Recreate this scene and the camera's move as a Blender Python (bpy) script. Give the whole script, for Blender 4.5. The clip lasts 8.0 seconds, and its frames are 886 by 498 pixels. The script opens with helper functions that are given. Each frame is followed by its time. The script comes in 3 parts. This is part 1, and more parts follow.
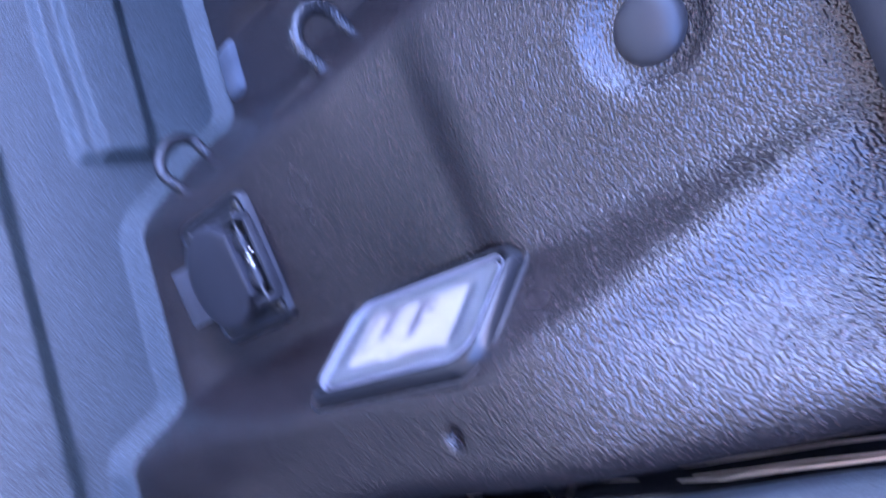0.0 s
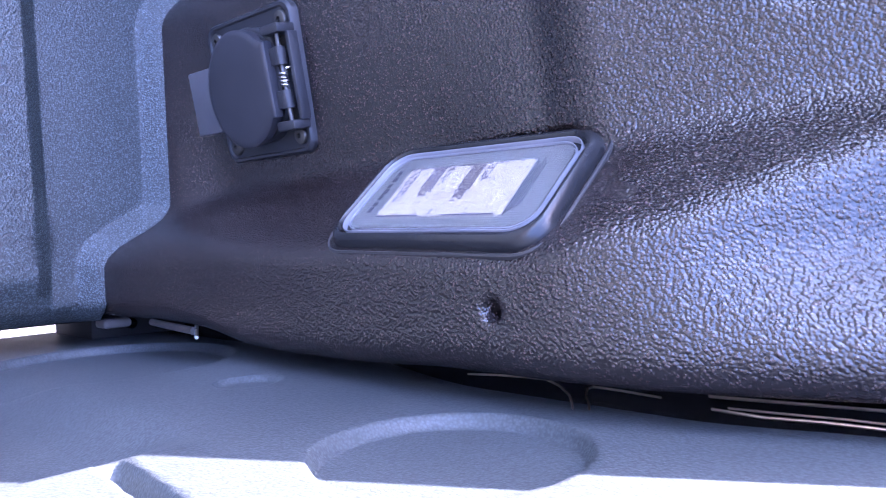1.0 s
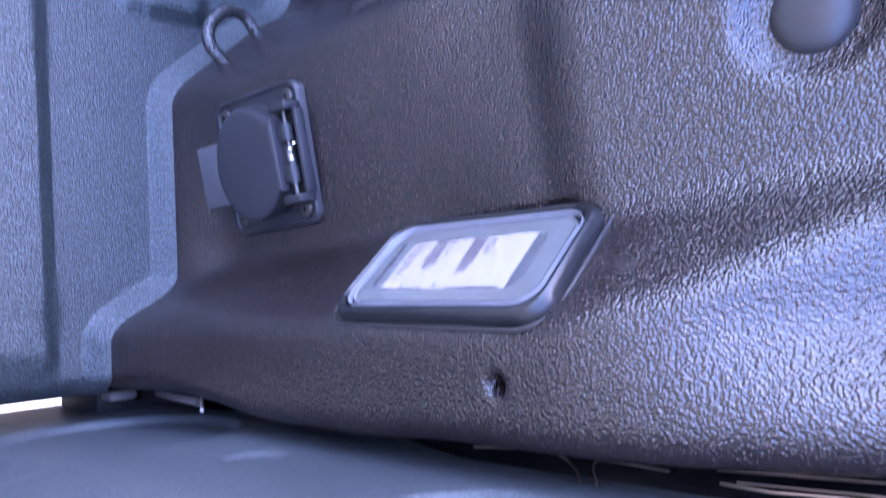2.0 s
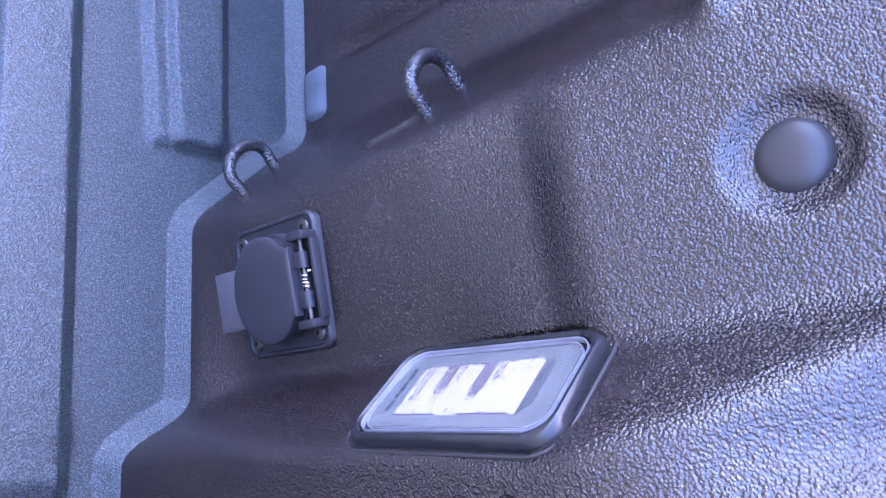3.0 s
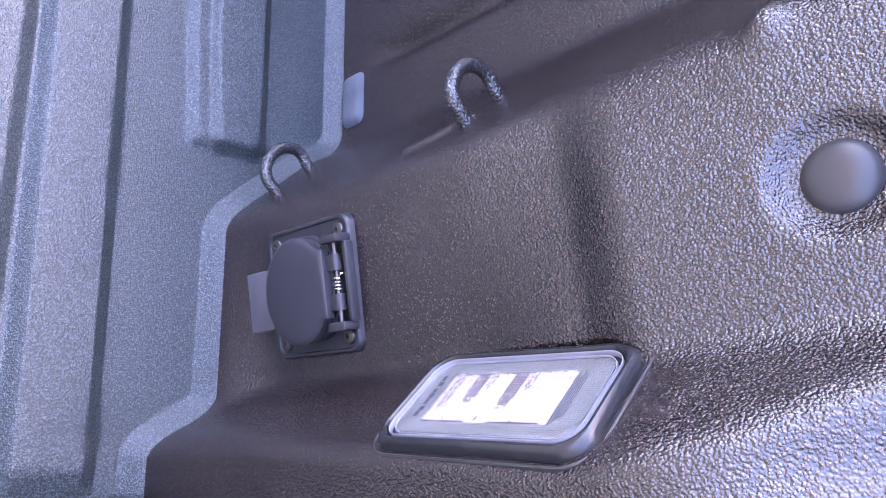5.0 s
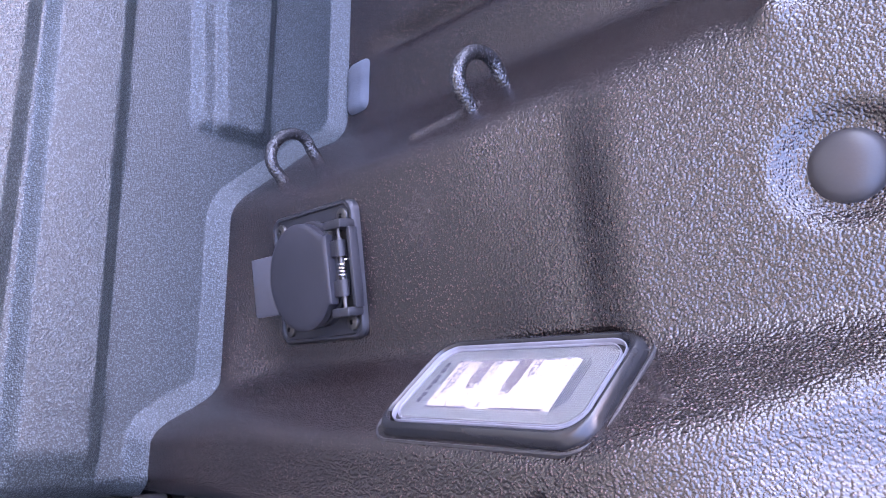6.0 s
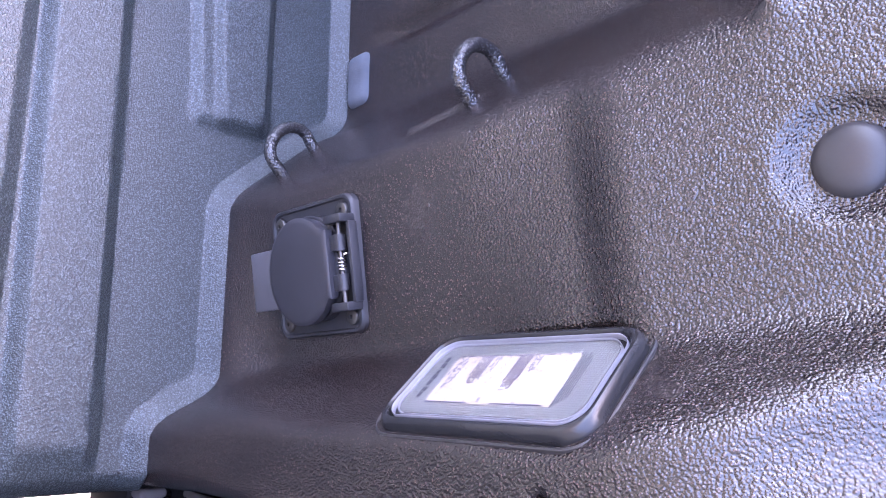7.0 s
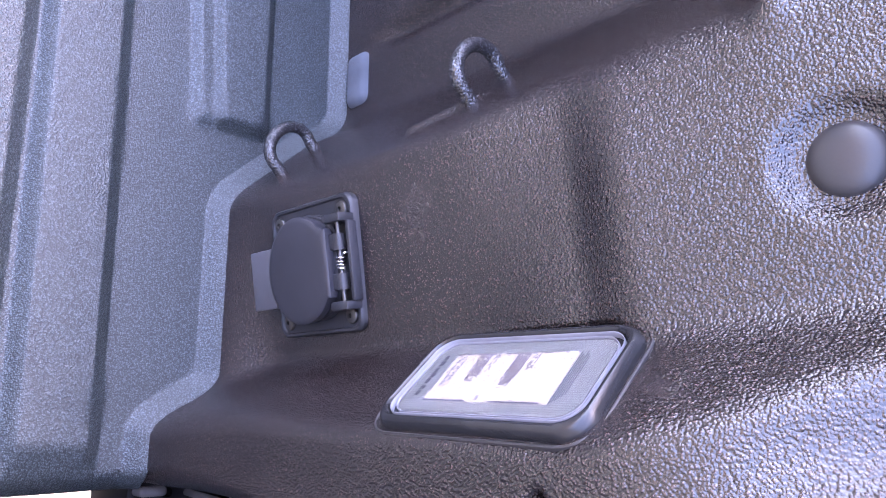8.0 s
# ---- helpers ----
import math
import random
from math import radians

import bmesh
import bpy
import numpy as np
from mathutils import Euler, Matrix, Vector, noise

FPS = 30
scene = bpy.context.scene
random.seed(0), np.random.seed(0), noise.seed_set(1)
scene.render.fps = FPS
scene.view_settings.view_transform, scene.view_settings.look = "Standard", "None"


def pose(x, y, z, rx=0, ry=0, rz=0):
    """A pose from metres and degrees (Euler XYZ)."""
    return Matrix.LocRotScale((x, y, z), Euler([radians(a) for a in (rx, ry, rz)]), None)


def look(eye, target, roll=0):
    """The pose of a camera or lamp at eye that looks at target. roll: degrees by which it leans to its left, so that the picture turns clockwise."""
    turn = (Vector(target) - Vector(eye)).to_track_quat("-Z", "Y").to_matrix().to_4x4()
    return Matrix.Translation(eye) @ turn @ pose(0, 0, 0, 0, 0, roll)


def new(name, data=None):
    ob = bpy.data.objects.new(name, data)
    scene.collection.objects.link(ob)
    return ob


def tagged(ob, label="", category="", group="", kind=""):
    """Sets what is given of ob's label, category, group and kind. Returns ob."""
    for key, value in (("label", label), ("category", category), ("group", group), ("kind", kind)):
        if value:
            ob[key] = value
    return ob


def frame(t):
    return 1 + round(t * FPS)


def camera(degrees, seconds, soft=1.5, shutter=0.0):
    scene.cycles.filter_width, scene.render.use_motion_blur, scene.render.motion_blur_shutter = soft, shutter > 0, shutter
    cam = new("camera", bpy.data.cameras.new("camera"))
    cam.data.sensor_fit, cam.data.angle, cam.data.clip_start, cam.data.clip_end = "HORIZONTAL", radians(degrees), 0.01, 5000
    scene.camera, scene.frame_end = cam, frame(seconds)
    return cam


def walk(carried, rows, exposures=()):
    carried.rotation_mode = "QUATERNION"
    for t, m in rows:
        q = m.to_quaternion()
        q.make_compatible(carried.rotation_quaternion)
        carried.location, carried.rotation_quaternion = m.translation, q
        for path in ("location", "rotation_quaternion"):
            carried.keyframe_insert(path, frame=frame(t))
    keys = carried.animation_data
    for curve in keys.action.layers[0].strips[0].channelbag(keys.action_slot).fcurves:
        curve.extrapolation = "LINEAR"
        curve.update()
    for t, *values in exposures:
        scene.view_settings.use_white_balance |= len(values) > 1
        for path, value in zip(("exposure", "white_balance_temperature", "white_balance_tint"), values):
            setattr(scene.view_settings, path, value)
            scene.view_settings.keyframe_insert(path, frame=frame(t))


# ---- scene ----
cam = camera(61.94, 8.0, soft=1.1, shutter=0.7)
PATH = [
    (0, 0.5555, 0.0524, 0.4794, 22.44, -39.11, -22.67),
    (0.2, 0.5473, 0.0480, 0.4677, 17.49, -45.31, -18.46),
    (0.3, 0.5528, 0.0475, 0.4588, 14.12, -47.26, -16.05),
    (0.5, 0.5493, 0.0509, 0.4478, 8.34, -46.99, -11.74),
    (0.8, 0.5437, 0.0479, 0.4415, 3.46, -46.83, -5.96),
    (1, 0.5416, 0.0472, 0.4381, 1.45, -45.75, -3.47),
    (1.2, 0.5415, 0.0466, 0.4367, 1.15, -45.76, -2.79),
    (2.3, 0.5374, 0.0539, 0.4446, 10.55, -44.97, -5.27),
    (2.5, 0.5348, 0.0544, 0.4470, 12.89, -44.91, -5.38),
    (3, 0.5291, 0.0558, 0.4493, 15.96, -44.76, -4.96),
    (3.5, 0.5263, 0.0550, 0.4476, 15.28, -44.14, -2.84),
    (4, 0.5263, 0.0543, 0.4467, 15.22, -44.13, -2.21),
    (4.5, 0.5257, 0.0541, 0.4463, 14.67, -43.97, -1.41),
    (5, 0.5251, 0.0535, 0.4452, 14.14, -43.75, -0.91),
    (6.5, 0.5253, 0.0522, 0.4440, 12.26, -43.61, 0.18),
    (7, 0.5265, 0.0527, 0.4432, 12.23, -43.61, 0.05),
    (7.5, 0.5257, 0.0522, 0.4437, 12.07, -43.49, 0.12),
    (8, 0.5258, 0.0522, 0.4449, 12.19, -43.60, 0.02),
]
EXPOSURES = [(0.0, 4.48, 5030, 36), (1.0, 4.41, 5330, 36), (2.5, 4.55, 5380, 36), (3.5, 4.68, 5640, 36), (4.5, 4.80, 6320, 36), (8.0, 4.80, 6560, 36)]
walk(cam, [(t, pose(*place)) for t, *place in PATH], EXPOSURES)

# ---- sky and sun ----
SUN = Vector((0.553, 0.62, 1.0)).normalized()
world = bpy.data.worlds.new("sky")
scene.world = world
world.use_nodes = True
wn, wl = world.node_tree.nodes, world.node_tree.links
sky = wn.new("ShaderNodeTexSky")
sky.sky_type, sky.sun_disc = "NISHITA", False
sky.dust_density, sky.air_density = 2.6, 1.0
sky.sun_elevation = math.asin(SUN.z)
sky.sun_rotation = math.atan2(SUN.x, SUN.y)
wl.new(sky.outputs["Color"], wn["Background"].inputs["Color"])
wn["Background"].inputs["Strength"].default_value = 0.13
sun = new("sun", bpy.data.lights.new("sun", "SUN"))
sun.data.energy, sun.data.angle, sun.data.color = 5.0, radians(0.53), (1.0, 0.91, 0.79)
sun.matrix_world = look((3 * SUN.x, 3 * SUN.y, 3 * SUN.z), (0, 0, 0))


# ---- materials ----
def material(name):
    mat = bpy.data.materials.new(name)
    mat.use_nodes = True
    return mat, mat.node_tree.nodes, mat.node_tree.links, mat.node_tree.nodes["Principled BSDF"]


def coat(name, dark, light, rough, grain, depth, spec=0.5, glint_range=(0.55, 1.6), tips=1.0):
    """Sprayed bed liner: pebbled relief, worn and dusty in broad patches."""
    mat, n, l, b = material(name)
    place = n.new("ShaderNodeTexCoord")
    pebble = n.new("ShaderNodeTexNoise")
    pebble.inputs["Scale"].default_value, pebble.inputs["Detail"].default_value = grain * 0.6, 3.0
    pebble.inputs["Roughness"].default_value = 0.45
    cell = n.new("ShaderNodeTexVoronoi")
    cell.feature = "SMOOTH_F1"
    cell.inputs["Smoothness"].default_value = 0.45
    cell.inputs["Scale"].default_value = grain
    broad = n.new("ShaderNodeTexNoise")
    broad.inputs["Scale"].default_value, broad.inputs["Detail"].default_value = 9.0, 5.0
    for node in (pebble, cell, broad):
        l.new(place.outputs["Object"], node.inputs["Vector"])
    height = n.new("ShaderNodeMath")
    height.operation = "MULTIPLY_ADD"
    height.inputs[1].default_value = -1.0
    l.new(cell.outputs["Distance"], height.inputs[0])
    l.new(pebble.outputs["Fac"], height.inputs[2])
    bump = n.new("ShaderNodeBump")
    bump.inputs["Strength"].default_value, bump.inputs["Distance"].default_value = 1.0, depth
    l.new(height.outputs[0], bump.inputs["Height"])
    l.new(bump.outputs["Normal"], b.inputs["Normal"])
    tone = n.new("ShaderNodeValToRGB")
    tone.color_ramp.elements[0].position, tone.color_ramp.elements[1].position = 0.35, 0.72
    tone.color_ramp.elements[0].color, tone.color_ramp.elements[1].color = (*dark, 1), (*light, 1)
    l.new(broad.outputs["Fac"], tone.inputs["Fac"])
    # Glints painted in: base colour paler on pebble tips, darker in pits.
    glint_map = n.new("ShaderNodeMapRange")
    glint_map.inputs["From Min"].default_value, glint_map.inputs["From Max"].default_value = -0.25, 0.40
    glint_curve, paler = n.new("ShaderNodeMath"), n.new("ShaderNodeMath")
    glint_curve.operation, paler.operation = "POWER", "MULTIPLY_ADD"
    glint_curve.inputs[1].default_value = tips
    paler.inputs[1].default_value, paler.inputs[2].default_value = glint_range[1] - glint_range[0], glint_range[0]
    l.new(height.outputs[0], glint_map.inputs["Value"])
    l.new(glint_map.outputs["Result"], glint_curve.inputs[0])
    l.new(glint_curve.outputs[0], paler.inputs[0])
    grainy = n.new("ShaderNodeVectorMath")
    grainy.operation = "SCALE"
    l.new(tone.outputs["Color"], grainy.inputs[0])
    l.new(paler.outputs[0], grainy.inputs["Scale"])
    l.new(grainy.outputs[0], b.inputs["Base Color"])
    gloss = n.new("ShaderNodeMapRange")
    gloss.inputs["From Min"].default_value, gloss.inputs["From Max"].default_value = 0.3, 0.7
    gloss.inputs["To Min"].default_value, gloss.inputs["To Max"].default_value = rough - 0.05, rough + 0.08
    l.new(broad.outputs["Fac"], gloss.inputs["Value"])
    l.new(gloss.outputs["Result"], b.inputs["Roughness"])
    b.inputs["Specular IOR Level"].default_value = spec
    return mat


def plain(name, colour, rough, metal=0.0, grain=0.0, depth=0.0, vary=0.15, spec=0.5):
    mat, n, l, b = material(name)
    b.inputs["Roughness"].default_value, b.inputs["Metallic"].default_value = rough, metal
    b.inputs["Specular IOR Level"].default_value = spec
    place = n.new("ShaderNodeTexCoord")
    cloud = n.new("ShaderNodeTexNoise")
    cloud.inputs["Scale"].default_value, cloud.inputs["Detail"].default_value = 40.0, 6.0
    l.new(place.outputs["Object"], cloud.inputs["Vector"])
    tone = n.new("ShaderNodeValToRGB")
    tone.color_ramp.elements[0].position, tone.color_ramp.elements[1].position = 0.3, 0.7
    tone.color_ramp.elements[0].color = (*[c * (1 - vary) for c in colour], 1)
    tone.color_ramp.elements[1].color = (*[min(1, c * (1 + vary)) for c in colour], 1)
    l.new(cloud.outputs["Fac"], tone.inputs["Fac"])
    l.new(tone.outputs["Color"], b.inputs["Base Color"])
    if depth:
        fine = n.new("ShaderNodeTexNoise")
        fine.inputs["Scale"].default_value, fine.inputs["Detail"].default_value = grain, 3.0
        l.new(place.outputs["Object"], fine.inputs["Vector"])
        bump = n.new("ShaderNodeBump")
        bump.inputs["Strength"].default_value, bump.inputs["Distance"].default_value = 1.0, depth
        l.new(fine.outputs["Fac"], bump.inputs["Height"])
        l.new(bump.outputs["Normal"], b.inputs["Normal"])
    return mat


# Sky blue is put into FLOOR and GATE, warm bounce into LINER.
LINER = coat("sprayed_liner", (0.0150, 0.0099, 0.0094), (0.0220, 0.0148, 0.0141), 0.20, 940, 0.00047, spec=0.95, glint_range=(0.60, 4.2), tips=4.0)
BOUNCE_LINER = coat("bounce_liner", (0.046, 0.041, 0.037), (0.072, 0.064, 0.058), 0.5, 900, 0.0008)
FLOOR = coat("floor_liner", (0.0345, 0.0450, 0.0490), (0.0440, 0.0570, 0.0615), 0.38, 1080, 0.00036, spec=0.5, glint_range=(0.45, 2.2), tips=2.0)
GATE = coat("gate_liner", (0.046, 0.054, 0.060), (0.061, 0.071, 0.078), 0.55, 1000, 0.00012, glint_range=(0.75, 1.3))
HOOKCOAT = coat("hook_coating", (0.018, 0.018, 0.020), (0.028, 0.028, 0.030), 0.14, 760, 0.00060, spec=0.9, glint_range=(0.3, 2.0))
PAINT = plain("black_paint", (0.012, 0.012, 0.014), 0.12, vary=0.1)
PLASTIC = plain("moulded_plastic", (0.024, 0.024, 0.028), 0.42, grain=1800, depth=0.00008)
LIDPLASTIC = plain("lid_plastic", (0.024, 0.024, 0.030), 0.5, grain=1500, depth=0.00006)
TABPLASTIC = plain("tab_plastic", (0.075, 0.075, 0.085), 0.5, grain=1500, depth=0.00006)
BEZEL = plain("bezel_plastic", (0.018, 0.018, 0.02), 0.24, grain=1200, depth=0.00006)
RUBBER = plain("plug_rubber", (0.036, 0.034, 0.035), 0.40, grain=900, depth=0.00005)
STEEL = plain("zinc_steel", (0.13, 0.125, 0.12), 0.5, 1.0)
SPRING = plain("spring_steel", (0.60, 0.59, 0.57), 0.15, 1.0)
EDGE_SHEEN = plain("edge_sheen", (0.78, 0.66, 0.55), 0.30, 1.0)
GAP_WHITE = plain("gap_white", (0.8, 0.78, 0.75), 0.3)
PALE = plain("pale_grey", (0.24, 0.22, 0.21), 0.6)
DARK = plain("dark_cavity", (0.01, 0.01, 0.01), 0.7)
REFLECTOR = plain("reflector_grey", (0.104, 0.092, 0.082), 0.8, grain=40, depth=0.003, vary=0.08)
ASPHALT = plain("asphalt", (0.11, 0.106, 0.10), 0.85, grain=60, depth=0.004, vary=0.2)
BODY = plain("body_paint", (0.02, 0.02, 0.024), 0.15, vary=0.05)
INK = plain("printed_mark", (0.14, 0.14, 0.18), 0.5)
LIT_PATCH = plain("patch_pale", (0.080, 0.092, 0.112), 0.9, grain=900, depth=0.0004, vary=0.25)
RIMPALE = plain("pale_rim", (0.24, 0.24, 0.27), 0.10)


def lens_materials():
    back, n, l, b = material("prism_backing")
    b.inputs["Base Color"].default_value = (0.46, 0.47, 0.47, 1)
    b.inputs["Roughness"].default_value = 0.25
    place, ridge = n.new("ShaderNodeTexCoord"), n.new("ShaderNodeTexVoronoi")
    ridge.inputs["Scale"].default_value, ridge.inputs["Randomness"].default_value = 900.0, 0.1
    l.new(place.outputs["Object"], ridge.inputs["Vector"])
    bump = n.new("ShaderNodeBump")
    bump.inputs["Distance"].default_value = 0.0006
    l.new(ridge.outputs["Distance"], bump.inputs["Height"])
    l.new(bump.outputs["Normal"], b.inputs["Normal"])
    clear, n, l, b = material("clear_cover")
    b.inputs["Roughness"].default_value, b.inputs["IOR"].default_value = 0.03, 1.45
    b.inputs["Transmission Weight"].default_value = 1.0
    lit, n, l, b = material("lit_optic")
    b.inputs["Base Color"].default_value = (0.3, 0.3, 0.3, 1)
    b.inputs["Emission Color"].default_value, b.inputs["Emission Strength"].default_value = (0.97, 0.97, 1.0, 1), LED
    place, stretch, streak = n.new("ShaderNodeTexCoord"), n.new("ShaderNodeMapping"), n.new("ShaderNodeTexNoise")
    stretch.inputs["Scale"].default_value = (900, 120, 1)
    streak.inputs["Scale"].default_value, streak.inputs["Detail"].default_value = 1.0, 2.0
    glow = n.new("ShaderNodeMapRange")
    glow.inputs["From Min"].default_value, glow.inputs["From Max"].default_value = 0.3, 0.62
    glow.inputs["To Min"].default_value, glow.inputs["To Max"].default_value = LED * 0.65, LED * 1.3
    l.new(place.outputs["Object"], stretch.inputs["Vector"])
    l.new(stretch.outputs["Vector"], streak.inputs["Vector"])
    l.new(streak.outputs["Fac"], glow.inputs["Value"])
    l.new(glow.outputs["Result"], b.inputs["Emission Strength"])
    unlit = plain("unlit_optic", (0.10, 0.10, 0.19), 0.3)
    return back, clear, lit, unlit


LED = 0.040
PRISM, CLEAR, LIT, UNLIT = lens_materials()


# ---- shape helpers ----
def sstep(a, b, t):
    t = np.clip((np.asarray(t, float) - a) / (b - a), 0, 1)
    return t * t * (3 - 2 * t)


def smin(a, b, k):
    h = np.clip(0.5 + 0.5 * (b - a) / k, 0, 1)
    return b * (1 - h) + a * h - k * h * (1 - h)


def smax(a, b, k):
    return -smin(-a, -b, k)


def steps(*runs):
    """Grid lines: runs of (start, end, spacing), sorted, none doubled."""
    lines = np.concatenate([np.arange(a, b + s * 0.5, s) for a, b, s in runs])
    lines = np.unique(lines.round(5))
    return lines[np.r_[True, np.diff(lines) > 0.0004]]


def sheet(name, points, mat, flip=False):
    """A smooth sheet from a grid of points with shape (rows, columns, 3)."""
    r, c = points.shape[:2]
    k = np.arange(r * c).reshape(r, c)
    quads = np.stack([k[:-1, :-1], k[:-1, 1:], k[1:, 1:], k[1:, :-1]], -1).reshape(-1, 4)
    if flip:
        quads = quads[:, ::-1]
    mesh = bpy.data.meshes.new(name)
    mesh.from_pydata(points.reshape(-1, 3).tolist(), [], quads.tolist())
    mesh.polygons.foreach_set("use_smooth", [True] * len(mesh.polygons))
    mesh.materials.append(mat)
    return new(name, mesh)


def finish(name, bm, mats, parent=None, label="", smooth=True, m=None):
    """Links a bmesh as one mesh object, under a thing or a part where one is given."""
    bmesh.ops.recalc_face_normals(bm, faces=bm.faces)
    mesh = bpy.data.meshes.new(name)
    bm.to_mesh(mesh)
    bm.free()
    mats = mats if isinstance(mats, (list, tuple)) else [mats]
    for mat in mats:
        mesh.materials.append(mat)
    if smooth:
        mesh.polygons.foreach_set("use_smooth", [True] * len(mesh.polygons))
        mesh.set_sharp_from_angle(angle=radians(38))
    ob = new(name, mesh)
    if m is not None:
        ob.matrix_basis = m
    if parent:
        ob.parent = parent
    return tagged(ob, label) if label else ob


def part(name, bm, mat, parent, label="", smooth=True):
    return finish(name, bm, mat, parent, label, smooth)


def block(bm, lo, hi, bevel=0.0, segments=2):
    made = bmesh.ops.create_cube(bm, size=1.0)["verts"]
    for v in made:
        for i in range(3):
            v.co[i] = lo[i] + (v.co[i] + 0.5) * (hi[i] - lo[i])
    if bevel:
        edges = list({e for v in made for e in v.link_edges})
        bmesh.ops.bevel(bm, geom=edges, offset=bevel, segments=segments, affect="EDGES", profile=0.5)
    return bm


def outline(w, h, r, n=6):
    """A rounded rectangle, w by h, counter-clockwise from its right side."""
    pts = []
    for cx, cy, a0 in ((w / 2 - r, h / 2 - r, 0), (-w / 2 + r, h / 2 - r, 90), (-w / 2 + r, -h / 2 + r, 180), (w / 2 - r, -h / 2 + r, 270)):
        for i in range(n + 1):
            a = radians(a0 + 90 * i / n)
            pts.append((cx + r * math.cos(a), cy + r * math.sin(a)))
    return pts


def rings(bm, loops, close_first=True, close_last=True, loop_round=False, mat=0):
    """Skins a row of closed loops of equal length."""
    rows = [[bm.verts.new(p) for p in loop] for loop in loops]
    n = len(rows[0])
    pairs = list(zip(rows, rows[1:]))
    if loop_round:
        pairs.append((rows[-1], rows[0]))
    for a, b in pairs:
        for i in range(n):
            bm.faces.new((a[i], a[(i + 1) % n], b[(i + 1) % n], b[i])).material_index = mat
    if not loop_round:
        if close_first:
            bm.faces.new(rows[0][::-1]).material_index = mat
        if close_last:
            bm.faces.new(rows[-1]).material_index = mat
    return bm


def circle(r, z, n=40, cx=0.0, cy=0.0):
    return [(cx + r * math.cos(2 * math.pi * i / n), cy + r * math.sin(2 * math.pi * i / n), z) for i in range(n)]


def turned(bm, profile, n=40, cx=0.0, cy=0.0):
    """A body of revolution from (radius, height) pairs, closed at both ends."""
    return rings(bm, [circle(max(r, 1e-5), z, n, cx, cy) for r, z in profile])


def rod(bm, path, r, n=12, cap=True):
    """A round bar along a row of points."""
    path = [Vector(p) for p in path]
    loops, side = [], None
    for i, p in enumerate(path):
        d = (path[min(i + 1, len(path) - 1)] - path[max(i - 1, 0)]).normalized()
        if side is None:
            side = d.orthogonal().normalized()
        side = (side - d * side.dot(d)).normalized()
        other = d.cross(side)
        loops.append([p + r * (math.cos(2 * math.pi * k / n) * side + math.sin(2 * math.pi * k / n) * other) for k in range(n)])
    return rings(bm, loops, cap, cap)


def axes(origin, ex, ey):
    """A pose from an origin and two directions (x and, nearly, y)."""
    ex = Vector(ex).normalized()
    ey = Vector(ey)
    ey = (ey - ex * ey.dot(ex)).normalized()
    ez = ex.cross(ey)
    return Matrix(((ex.x, ey.x, ez.x, origin[0]), (ex.y, ey.y, ez.y, origin[1]), (ex.z, ey.z, ez.z, origin[2]), (0, 0, 0, 1)))


def empty(name, m, label, category, group="", kind=""):
    ob = new(name)
    ob.empty_display_size = 0.02
    ob.matrix_basis = m
    return tagged(ob, label, category, group, kind)


# ---- the right side of the bed: one pressed wall ----
RIM = 0.436
PLUG = (0.1318, 0.3700)
SEAT = 0.0050
HOLE = (0.0222, 0.284)
LAMP = (0.7427, 0.0656, 0.2480)
LAMP_UP, LAMP_ACROSS = Vector((-0.012, -0.030, 1.0)), Vector((0.745, 0.666, 0.010))
LAMP_OUT = LAMP_UP.cross(LAMP_ACROSS).normalized()
if LAMP_OUT.x > 0:
    LAMP_OUT = -LAMP_OUT


